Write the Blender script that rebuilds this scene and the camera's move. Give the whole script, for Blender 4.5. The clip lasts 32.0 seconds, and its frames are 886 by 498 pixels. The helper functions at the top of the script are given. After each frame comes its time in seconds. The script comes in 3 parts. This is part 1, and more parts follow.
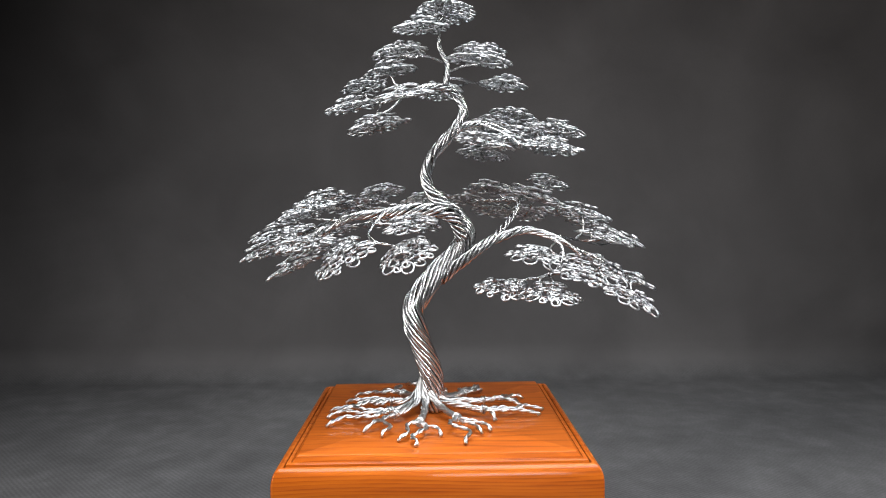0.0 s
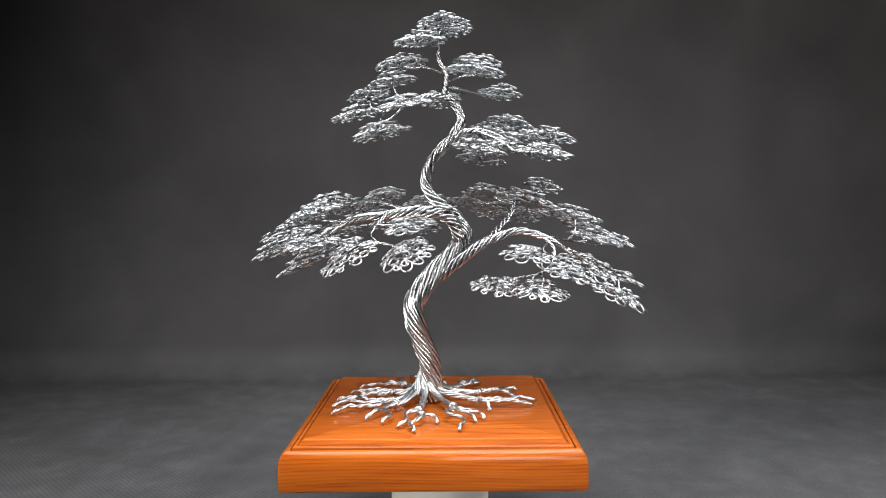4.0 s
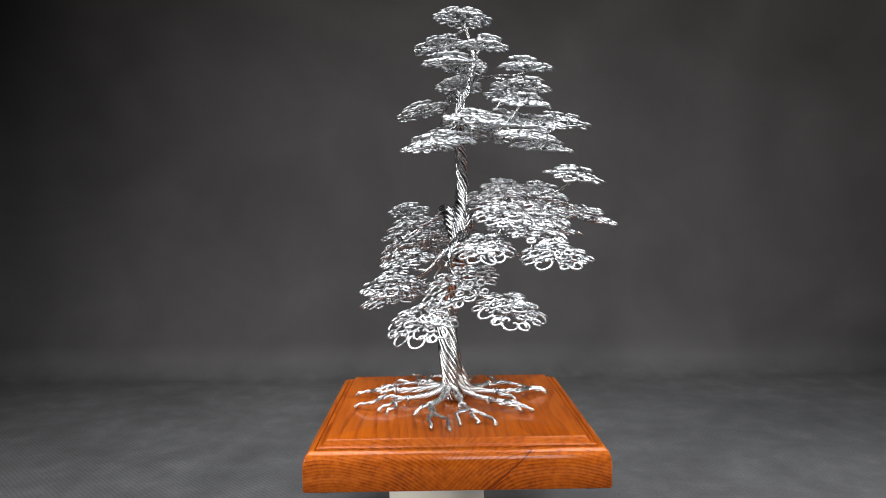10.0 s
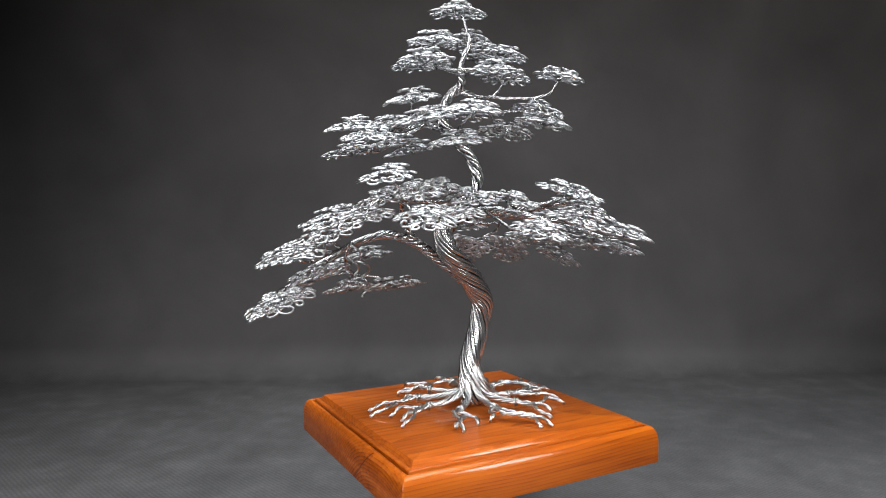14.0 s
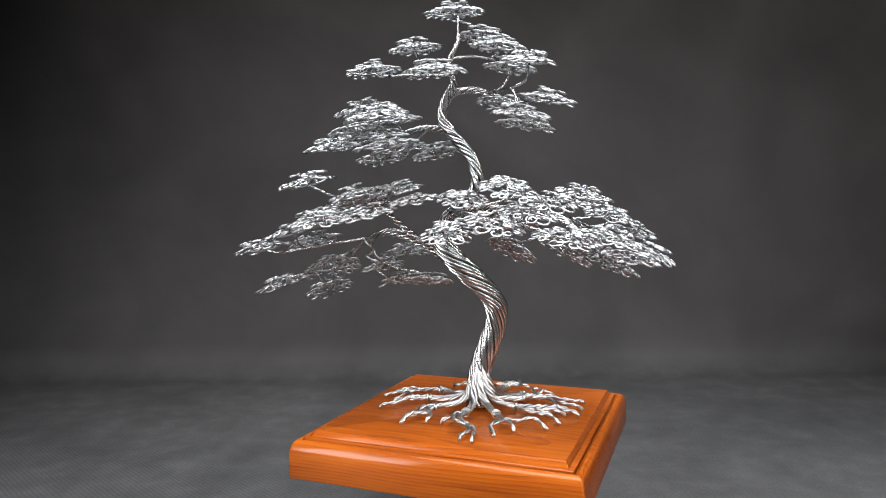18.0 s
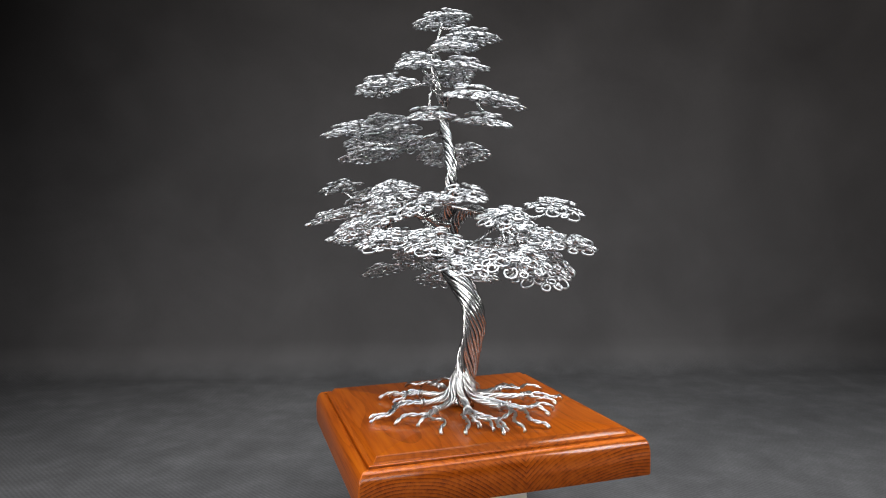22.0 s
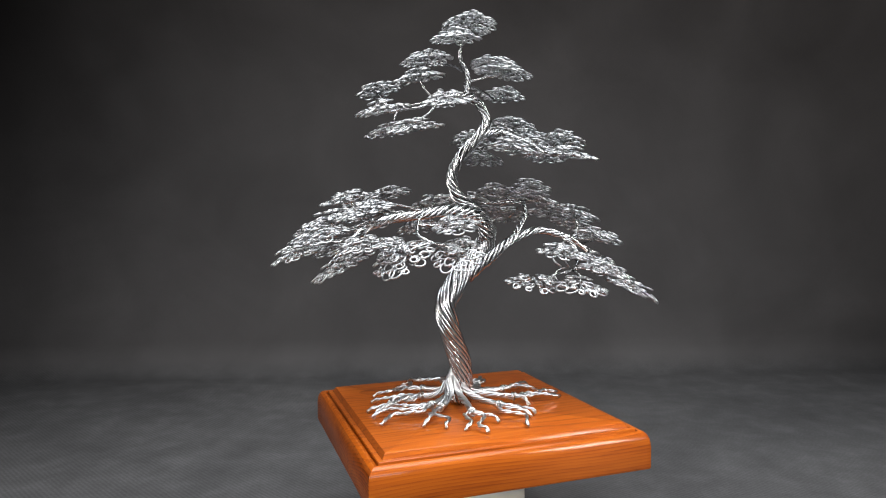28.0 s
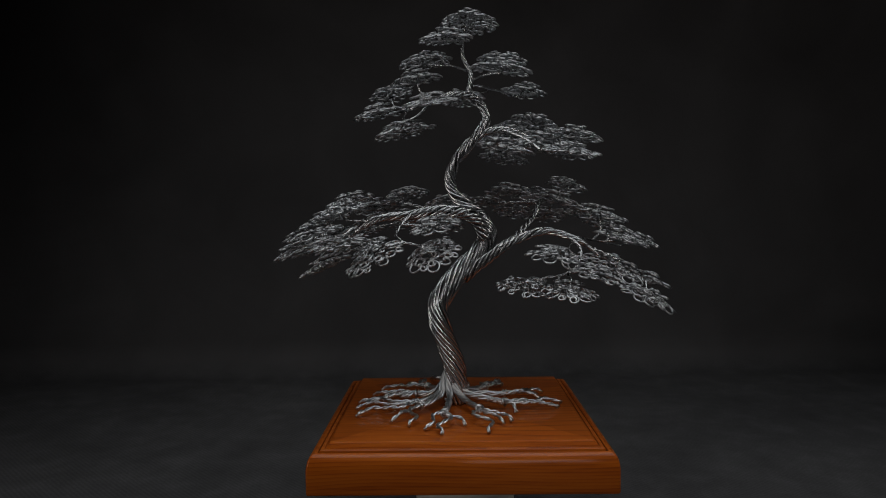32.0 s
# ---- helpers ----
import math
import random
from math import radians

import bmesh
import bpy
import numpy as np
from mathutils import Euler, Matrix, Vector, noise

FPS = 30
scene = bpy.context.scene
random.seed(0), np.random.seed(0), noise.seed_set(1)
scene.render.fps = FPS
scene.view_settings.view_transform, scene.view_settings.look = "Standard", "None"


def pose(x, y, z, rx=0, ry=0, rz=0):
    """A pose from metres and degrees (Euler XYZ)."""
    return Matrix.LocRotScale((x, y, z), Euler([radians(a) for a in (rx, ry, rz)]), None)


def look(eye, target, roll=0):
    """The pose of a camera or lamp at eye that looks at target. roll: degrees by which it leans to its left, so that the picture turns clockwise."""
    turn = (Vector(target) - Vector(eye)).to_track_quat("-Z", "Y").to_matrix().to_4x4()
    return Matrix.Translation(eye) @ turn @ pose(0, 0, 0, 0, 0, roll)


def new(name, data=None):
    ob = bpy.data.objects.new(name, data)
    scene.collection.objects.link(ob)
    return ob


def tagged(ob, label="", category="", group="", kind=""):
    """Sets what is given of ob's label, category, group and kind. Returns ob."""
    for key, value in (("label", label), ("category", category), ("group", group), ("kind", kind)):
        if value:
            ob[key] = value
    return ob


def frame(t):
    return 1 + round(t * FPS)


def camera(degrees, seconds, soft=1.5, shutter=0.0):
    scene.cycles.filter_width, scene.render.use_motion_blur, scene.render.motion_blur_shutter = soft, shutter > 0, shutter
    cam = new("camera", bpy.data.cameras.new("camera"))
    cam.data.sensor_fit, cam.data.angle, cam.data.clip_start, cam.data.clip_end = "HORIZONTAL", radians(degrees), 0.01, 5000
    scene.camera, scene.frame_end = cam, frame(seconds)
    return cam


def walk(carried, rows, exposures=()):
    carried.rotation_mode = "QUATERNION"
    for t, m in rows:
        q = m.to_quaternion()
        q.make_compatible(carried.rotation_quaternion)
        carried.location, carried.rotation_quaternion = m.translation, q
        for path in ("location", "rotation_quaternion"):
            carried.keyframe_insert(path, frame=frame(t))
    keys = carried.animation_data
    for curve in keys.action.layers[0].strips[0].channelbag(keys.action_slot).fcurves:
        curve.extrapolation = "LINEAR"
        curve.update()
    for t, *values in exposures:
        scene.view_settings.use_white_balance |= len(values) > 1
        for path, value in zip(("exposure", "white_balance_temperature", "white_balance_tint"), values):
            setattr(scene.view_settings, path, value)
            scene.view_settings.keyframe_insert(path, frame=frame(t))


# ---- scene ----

TOP = 0.12            # height of the plinth's upper face above the cloth
CAM_Z = TOP + 0.1496

cam = camera(66.0, 32.0, soft=1.06, shutter=0.6)
# seconds, metres along the view, degrees panned to the right, degrees tilted down: a slow pull back, and another late in the shot
STEPS = [
    (0, 0.0323, -0.14, 3.16),
    (0.5, 0.0288, 0.10, 3.13),
    (1, 0.0225, 0.29, 3.10),
    (1.5, 0.0149, 0.30, 3.06),
    (2, 0.0048, 0.10, 3.03),
    (2.5, 0.0000, 0.03, 3.00),
    (3.5, 0.0000, 0.00, 2.99),
    (12, 0.0000, 0.00, 3.00),
    (20.9, 0.0000, 0.00, 3.02),
    (21.5, -0.0080, 0.12, 3.01),
    (22, -0.0150, 0.50, 3.00),
    (22.5, -0.0170, 0.70, 3.00),
    (27, -0.0170, 0.70, 3.01),
    (32, -0.0170, 0.70, 3.00),
]


def camera_pose(y, pan, tilt):
    way = Vector((math.sin(radians(pan)), math.cos(radians(pan)), -math.tan(radians(tilt))))
    eye = Vector((0, y, CAM_Z))
    return look(eye, eye + way, -0.637)


walk(cam, [(t, camera_pose(y, pan, tilt)) for t, y, pan, tilt in STEPS],
     exposures=[(0, 0.0), (14.5, 0.0), (20.5, -0.1), (22.5, -0.2), (30.5, -0.2), (31, -0.32), (31.2, -0.6), (31.4, -1.0), (31.6, -1.5), (31.8, -2.1), (32, -2.75)])

# ---- light: one wide studio lamp overhead, unseen fill lamps added at both sides and behind the camera ----
world = bpy.data.worlds.new("room_air")
scene.world = world
world.use_nodes = True
world.node_tree.nodes["Background"].inputs[0].default_value = (0.9, 0.95, 1.0, 1)
world.node_tree.nodes["Background"].inputs[1].default_value = 0.16


def area_lamp(name, eye, target, w, h, watts, colour):
    data = bpy.data.lights.new(name, "AREA")
    data.shape, data.size, data.size_y, data.energy, data.color = "RECTANGLE", w, h, watts, colour
    ob = new(name, data)
    ob.matrix_world = look(eye, target)
    return ob


overhead = area_lamp("ceiling_softbox", (0.07, 0.30, 1.06), (0.07, 0.33, 0.0), 1.0, 0.9, 12.0, (0.93, 0.97, 1.0))
overhead.data.spread = radians(98)
# side lamp added out of view to lift the backdrop and the wires
west = area_lamp("west_fill_lamp", (-1.25, -0.40, 0.78), (1.05, 0.9, 0.44), 0.55, 1.2, 7.5, (1.0, 0.95, 0.92))
west.data.spread = radians(78)
# unseen narrow lamp added to brighten the plinth's right-hand faces
east = area_lamp("east_fill_lamp", (1.25, -0.30, 0.80), (0.02, 0.50, 0.10), 0.4, 0.6, 1.1, (1.0, 0.96, 0.93))
east.data.spread = radians(34)
# frontal fill added behind the camera to brighten trunk and plinth fronts
south = area_lamp("south_fill_lamp", (0.35, -1.2, 0.75), (0.03, 0.5, 0.14), 0.7, 0.5, 0.8, (0.97, 0.98, 1.0))
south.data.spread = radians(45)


# ---- materials ----
def material(name, rough=0.5, metal=0.0):
    m = bpy.data.materials.new(name)
    m.use_nodes = True
    nt = m.node_tree
    b = nt.nodes["Principled BSDF"]
    b.inputs["Roughness"].default_value = rough
    b.inputs["Metallic"].default_value = metal
    return m, nt, b


def node(nt, kind, **kw):
    n = nt.nodes.new(kind)
    for k, v in kw.items():
        n.inputs[k].default_value = v
    return n


def ramp(nt, stops, src):
    r = nt.nodes.new("ShaderNodeValToRGB")
    e = r.color_ramp.elements
    e[0].position, e[0].color = stops[0][0], (*stops[0][1], 1)
    e[1].position, e[1].color = stops[-1][0], (*stops[-1][1], 1)
    for p, c in stops[1:-1]:
        x = e.new(p)
        x.color = (*c, 1)
    nt.links.new(src, r.inputs[0])
    return r.outputs[0]


def bump(nt, b, height, strength, distance):
    n = node(nt, "ShaderNodeBump", Strength=strength, Distance=distance)
    nt.links.new(height, n.inputs["Height"])
    nt.links.new(n.outputs[0], b.inputs["Normal"])


def cloth_material():
    m, nt, b = material("grey_cloth", 0.85)
    tc = nt.nodes.new("ShaderNodeTexCoord")
    big = node(nt, "ShaderNodeTexNoise", Scale=24.0, Detail=8.0, Roughness=0.64, Distortion=0.2)
    nt.links.new(tc.outputs["Object"], big.inputs["Vector"])
    fine = node(nt, "ShaderNodeTexNoise", Scale=420.0, Detail=2.0)
    nt.links.new(tc.outputs["Object"], fine.inputs["Vector"])
    # blotches and twill show on the part that lies flat, toned darker; the hung part is smoother
    place = nt.nodes.new("ShaderNodeSeparateXYZ")
    nt.links.new(tc.outputs["Object"], place.inputs[0])
    flat = node(nt, "ShaderNodeMapRange", **{"From Min": 0.001, "From Max": 0.025, "To Min": 1.0, "To Max": 0.0})
    nt.links.new(place.outputs["Z"], flat.inputs[0])
    rough_col = ramp(nt, [(0.28, (0.047, 0.0460, 0.0465)), (0.5, (0.060, 0.0588, 0.0595)), (0.74, (0.080, 0.0785, 0.0795))], big.outputs[0])
    haze = node(nt, "ShaderNodeTexNoise", Scale=7.0, Detail=5.0, Roughness=0.55, Distortion=0.6)
    nt.links.new(tc.outputs["Object"], haze.inputs["Vector"])
    soft_col = ramp(nt, [(0.30, (0.064, 0.0612, 0.0612)), (0.72, (0.080, 0.0768, 0.0768))], haze.outputs[0])
    col = nt.nodes.new("ShaderNodeMixRGB")
    nt.links.new(flat.outputs[0], col.inputs[0])
    nt.links.new(soft_col, col.inputs[1])
    nt.links.new(rough_col, col.inputs[2])
    mix = nt.nodes.new("ShaderNodeMixRGB")
    mix.blend_type = "MULTIPLY"
    weave = node(nt, "ShaderNodeMapRange", **{"To Min": 0.10, "To Max": 0.45})
    nt.links.new(flat.outputs[0], weave.inputs[0])
    nt.links.new(weave.outputs[0], mix.inputs[0])
    nt.links.new(col.outputs[0], mix.inputs[1])
    nt.links.new(ramp(nt, [(0.3, (0.7, 0.7, 0.7)), (0.7, (1.25, 1.25, 1.25))], fine.outputs[0]), mix.inputs[2])
    b.inputs["Specular IOR Level"].default_value = 0.25
    ribs = node(nt, "ShaderNodeTexWave", Scale=110.0, Distortion=0.5, Detail=1.0)
    ribs.bands_direction = "DIAGONAL"
    nt.links.new(tc.outputs["Object"], ribs.inputs["Vector"])
    rib = nt.nodes.new("ShaderNodeMixRGB")
    rib.blend_type = "MULTIPLY"
    nt.links.new(flat.outputs[0], rib.inputs[0])
    nt.links.new(mix.outputs[0], rib.inputs[1])
    nt.links.new(ramp(nt, [(0.0, (0.88, 0.88, 0.88)), (1.0, (1.10, 1.10, 1.10))], ribs.outputs[0]), rib.inputs[2])
    # faint large clouds of wear
    cloud = node(nt, "ShaderNodeTexNoise", Scale=3.0, Detail=4.0, Roughness=0.5, Distortion=1.2)
    nt.links.new(tc.outputs["Object"], cloud.inputs["Vector"])
    worn = nt.nodes.new("ShaderNodeMixRGB")
    worn.blend_type = "MULTIPLY"
    worn.inputs[0].default_value = 1.0
    nt.links.new(rib.outputs[0], worn.inputs[1])
    nt.links.new(ramp(nt, [(0.30, (0.82, 0.815, 0.82)), (0.70, (1.16, 1.155, 1.16))], cloud.outputs[0]), worn.inputs[2])
    nt.links.new(worn.outputs[0], b.inputs["Base Color"])
    bump(nt, b, fine.outputs[0], 0.08, 0.0003)
    return m


def wire_material(name, rough, tone):
    m, nt, b = material(name, rough, 1.0)
    tc = nt.nodes.new("ShaderNodeTexCoord")
    n = node(nt, "ShaderNodeTexNoise", Scale=160.0, Detail=3.0)
    nt.links.new(tc.outputs["Object"], n.inputs["Vector"])
    nt.links.new(ramp(nt, [(0.3, tuple(c * 0.86 for c in tone)), (0.7, tone)], n.outputs[0]), b.inputs["Base Color"])
    mr = node(nt, "ShaderNodeMapRange", **{"To Min": rough * 0.8, "To Max": rough * 1.3})
    nt.links.new(n.outputs[0], mr.inputs[0])
    nt.links.new(mr.outputs[0], b.inputs["Roughness"])
    return m


CRACK = (0.0567, 1.147)   # a dark slanting check in the end grain


def wood_material():
    m, nt, b = material("stained_wood", 0.28)
    tc = nt.nodes.new("ShaderNodeTexCoord")
    sep = nt.nodes.new("ShaderNodeSeparateXYZ")
    warp = node(nt, "ShaderNodeTexNoise", Scale=9.0, Detail=2.0)
    mp = node(nt, "ShaderNodeMapping", Scale=(0.35, 1.0, 1.0))
    nt.links.new(tc.outputs["Object"], mp.inputs["Vector"])
    nt.links.new(mp.outputs[0], warp.inputs["Vector"])
    nt.links.new(mp.outputs[0], sep.inputs[0])
    tcy = nt.nodes.new("ShaderNodeSeparateXYZ")
    nt.links.new(tc.outputs["Object"], tcy.inputs[0])

    def calc(op, a, c):
        n = nt.nodes.new("ShaderNodeMath")
        n.operation = op
        for i, v in enumerate((a, c)):
            if isinstance(v, (int, float)):
                n.inputs[i].default_value = v
            else:
                nt.links.new(v, n.inputs[i])
        return n.outputs[0]

    # growth rings round a pith line that runs lengthwise below the board
    dy = calc("SUBTRACT", calc("ABSOLUTE", calc("ADD", sep.outputs["Y"], 0.008), 0), 0.075)
    dz = calc("ADD", sep.outputs["Z"], 0.105)
    r = calc("SQRT", calc("ADD", calc("MULTIPLY", dy, dy), calc("MULTIPLY", dz, dz)), 0)
    r = calc("ADD", r, calc("MULTIPLY", warp.outputs[0], 0.026))
    ring = calc("FRACT", calc("MULTIPLY", r, 430.0), 0)
    stretch = node(nt, "ShaderNodeMapping", Scale=(14.0, 260.0, 260.0))
    nt.links.new(tc.outputs["Object"], stretch.inputs["Vector"])
    grain = node(nt, "ShaderNodeTexNoise", Scale=1.0, Detail=4.0, Roughness=0.6)
    nt.links.new(stretch.outputs[0], grain.inputs["Vector"])
    v = calc("ADD", calc("MULTIPLY", calc("POWER", ring, 3.0), 0.24), calc("MULTIPLY", grain.outputs[0], 0.95))
    slant = calc("ABSOLUTE", calc("SUBTRACT", calc("ADD", tcy.outputs["Y"], calc("MULTIPLY", warp.outputs[0], 0.004)),
                                  calc("ADD", calc("MULTIPLY", tcy.outputs["Z"], CRACK[1]), CRACK[0])), 0)
    crack = calc("MULTIPLY", calc("LESS_THAN", slant, 0.0009), calc("GREATER_THAN", tcy.outputs["X"], 0.0975))
    v = calc("ADD", v, calc("MULTIPLY", crack, 0.45))
    # the ends show their rings sharply and drink more stain than the long grain; -x is set darker than +x
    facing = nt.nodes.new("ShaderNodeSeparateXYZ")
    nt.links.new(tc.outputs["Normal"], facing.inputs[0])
    blot = node(nt, "ShaderNodeTexNoise", Scale=26.0, Detail=3.0)
    nt.links.new(tc.outputs["Object"], blot.inputs["Vector"])
    patch = node(nt, "ShaderNodeMapRange", **{"From Min": 0.40, "From Max": 0.62, "To Min": 0.0, "To Max": 0.34})
    nt.links.new(blot.outputs[0], patch.inputs[0])
    end_grain = calc("GREATER_THAN", calc("ABSOLUTE", facing.outputs["X"], 0), 0.9)
    v = calc("ADD", v, calc("MULTIPLY", end_grain, calc("MULTIPLY", calc("POWER", ring, 2.0), patch.outputs[0])))
    col = ramp(nt, [(0.25, (0.400, 0.100, 0.006)), (0.55, (0.312, 0.065, 0.0035)), (0.95, (0.118, 0.017, 0.0015))], v)
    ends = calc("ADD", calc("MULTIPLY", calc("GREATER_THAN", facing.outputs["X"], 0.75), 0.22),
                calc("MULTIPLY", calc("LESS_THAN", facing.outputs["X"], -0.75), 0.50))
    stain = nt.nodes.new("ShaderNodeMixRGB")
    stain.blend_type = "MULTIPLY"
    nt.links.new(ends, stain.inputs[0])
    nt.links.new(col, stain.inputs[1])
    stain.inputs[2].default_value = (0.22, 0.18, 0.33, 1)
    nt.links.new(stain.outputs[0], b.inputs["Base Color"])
    # polished fibres gleam across the grain, which runs along x
    along = node(nt, "ShaderNodeVectorTransform", Vector=(1, 0, 0))
    along.vector_type, along.convert_from, along.convert_to = "VECTOR", "OBJECT", "WORLD"
    nt.links.new(along.outputs[0], b.inputs["Tangent"])
    b.inputs["Roughness"].default_value = 0.5
    b.inputs["Metallic"].default_value = 0.17
    b.inputs["Anisotropic"].default_value = 0.9
    b.inputs["Anisotropic Rotation"].default_value = 0.25
    b.inputs["Coat Weight"].default_value = 0.36
    b.inputs["Specular IOR Level"].default_value = 0.28
    b.inputs["Specular Tint"].default_value = (1.0, 0.62, 0.36, 1)
    b.inputs["Coat Roughness"].default_value = 0.10
    b.inputs["Coat Tint"].default_value = (1.0, 0.93, 0.82, 1)
    bump(nt, b, v, 0.16, 0.0007)
    return m


def plain_material(name, colour, rough):
    m, nt, b = material(name, rough)
    tc = nt.nodes.new("ShaderNodeTexCoord")
    n = node(nt, "ShaderNodeTexNoise", Scale=30.0, Detail=4.0)
    nt.links.new(tc.outputs["Object"], n.inputs["Vector"])
    nt.links.new(ramp(nt, [(0.3, tuple(c * 0.88 for c in colour)), (0.7, colour)], n.outputs[0]), b.inputs["Base Color"])
    return m


CLOTH = cloth_material()
WIRE = wire_material("trunk_wire", 0.21, (0.51, 0.515, 0.52))
ROOT_WIRE = wire_material("root_wire", 0.32, (0.58, 0.585, 0.59))
LEAF_WIRE = wire_material("foliage_wire", 0.28, (0.48, 0.49, 0.50))
WOOD = wood_material()
RUBBER = plain_material("black_rubber", (0.02, 0.02, 0.02), 0.7)
CREAM = plain_material("cream_plastic", (0.72, 0.70, 0.60), 0.45)
ROOM = plain_material("room_paint", (0.30, 0.295, 0.29), 0.9)


# ---- mesh helpers ----
def mesh_object(name, verts, faces, mat, parent=None, smooth=True, label=""):
    me = bpy.data.meshes.new(name)
    me.from_pydata([tuple(v) for v in verts], [], faces)
    if smooth:
        me.polygons.foreach_set("use_smooth", [True] * len(me.polygons))
    me.materials.append(mat)
    me.update()
    ob = new(name, me)
    if parent is not None:
        ob.parent = parent
    if label:
        ob["label"] = label
    return ob


def tube(store, pts, radius, sides=6, taper_end=False):
    """Adds a round wire along pts to store = (verts, faces)."""
    verts, faces = store
    p = np.asarray(pts, float)
    n = len(p)
    rad = np.full(n, radius) if np.isscalar(radius) else np.asarray(radius, float)
    tan = np.gradient(p, axis=0)
    tan /= np.linalg.norm(tan, axis=1)[:, None] + 1e-12
    ref = np.array([0.0, 0.0, 1.0]) if abs(tan[0, 2]) < 0.9 else np.array([1.0, 0.0, 0.0])
    u = np.cross(tan[0], ref)
    u /= np.linalg.norm(u)
    ang = np.arange(sides) * 2 * math.pi / sides
    base = len(verts)
    for i in range(n):
        u = u - tan[i] * (u @ tan[i])
        u /= np.linalg.norm(u) + 1e-12
        w = np.cross(tan[i], u)
        ring = p[i] + rad[i] * (np.cos(ang)[:, None] * u + np.sin(ang)[:, None] * w)
        verts.extend(ring.tolist())
    for i in range(n - 1):
        a, b = base + i * sides, base + (i + 1) * sides
        for k in range(sides):
            k2 = (k + 1) % sides
            faces.append((a + k, a + k2, b + k2, b + k))
    faces.append(tuple(base + k for k in reversed(range(sides))))
    faces.append(tuple(base + (n - 1) * sides + k for k in range(sides)))


def smooth_path(pts, step):
    """A Catmull-Rom curve through pts, resampled about every step metres."""
    p = np.asarray(pts, float)
    q = np.vstack([2 * p[0] - p[1], p, 2 * p[-1] - p[-2]])
    out = []
    for i in range(1, len(q) - 2):
        seg = max(2, int(np.linalg.norm(q[i + 1] - q[i]) / step))
        for t in np.arange(seg) / seg:
            a, b, c, d = q[i - 1], q[i], q[i + 1], q[i + 2]
            out.append(0.5 * (2 * b + (c - a) * t + (2 * a - 5 * b + 4 * c - d) * t * t + (3 * b - a - 3 * c + d) * t ** 3))
    out.append(p[-1])
    return np.array(out)


def strands(path, radii, count, pitch, wire_r, rng, phase=0.0):
    """Wire centre lines twisted round a path: a list of polylines."""
    p = np.asarray(path, float)
    n = len(p)
    s = np.r_[0, np.cumsum(np.linalg.norm(np.diff(p, axis=0), axis=1))]
    rad = np.interp(s / s[-1], np.linspace(0, 1, len(radii)), radii)
    tan = np.gradient(p, axis=0)
    tan /= np.linalg.norm(tan, axis=1)[:, None]
    u = np.cross(tan[0], (0, 1, 0.2))
    u /= np.linalg.norm(u)
    us = []
    for i in range(n):
        u = u - tan[i] * (u @ tan[i])
        u /= np.linalg.norm(u)
        us.append(u.copy())
    us = np.array(us)
    ws = np.cross(tan, us)
    turn = np.r_[0, np.cumsum(np.diff(s) * 2 * math.pi / pitch)]
    lines = []
    for k in range(count):
        wob = 0.9 / count * np.sin(s * rng.uniform(25, 60) + rng.uniform(0, 6.28))
        a = phase + 2 * math.pi * (k + rng.uniform(-0.16, 0.16)) / count - turn + wob
        rr = rad - wire_r + wire_r * rng.uniform(-0.55, 0.18) + 0.20 * wire_r * np.sin(s * rng.uniform(30, 70) + k)
        rr = np.maximum(rr, wire_r * 0.6)
        lines.append(p + rr[:, None] * (np.cos(a)[:, None] * us + np.sin(a)[:, None] * ws))
    return lines


def bundle(name, pts, radii, count, pitch, wire_r, parent, rng, separate, label="", metal=WIRE):
    """A twisted bundle: a core mesh with its wires, each a part, or all in one mesh."""
    path = smooth_path(pts, 0.0022)
    lines = strands(path, radii, count, pitch, wire_r, rng, rng.uniform(0, 6))
    if separate:
        core = ([], [])
        rad = np.interp(np.linspace(0, 1, len(path)), np.linspace(0, 1, len(radii)), radii)
        tube(core, path, np.maximum(rad - 2.9 * wire_r, 0.0005), 10)
        ob = mesh_object(name, *core, metal, parent, True, label)
        for line in lines:
            st = ([], [])
            tube(st, line, np.minimum(wire_r, math.pi * rad / (count + math.pi)), 8)
            mesh_object("wire", *st, metal, ob)
        return ob
    st = ([], [])
    for line in lines:
        tube(st, line, wire_r, 7)
    return mesh_object(name, *st, metal, parent, True, label)


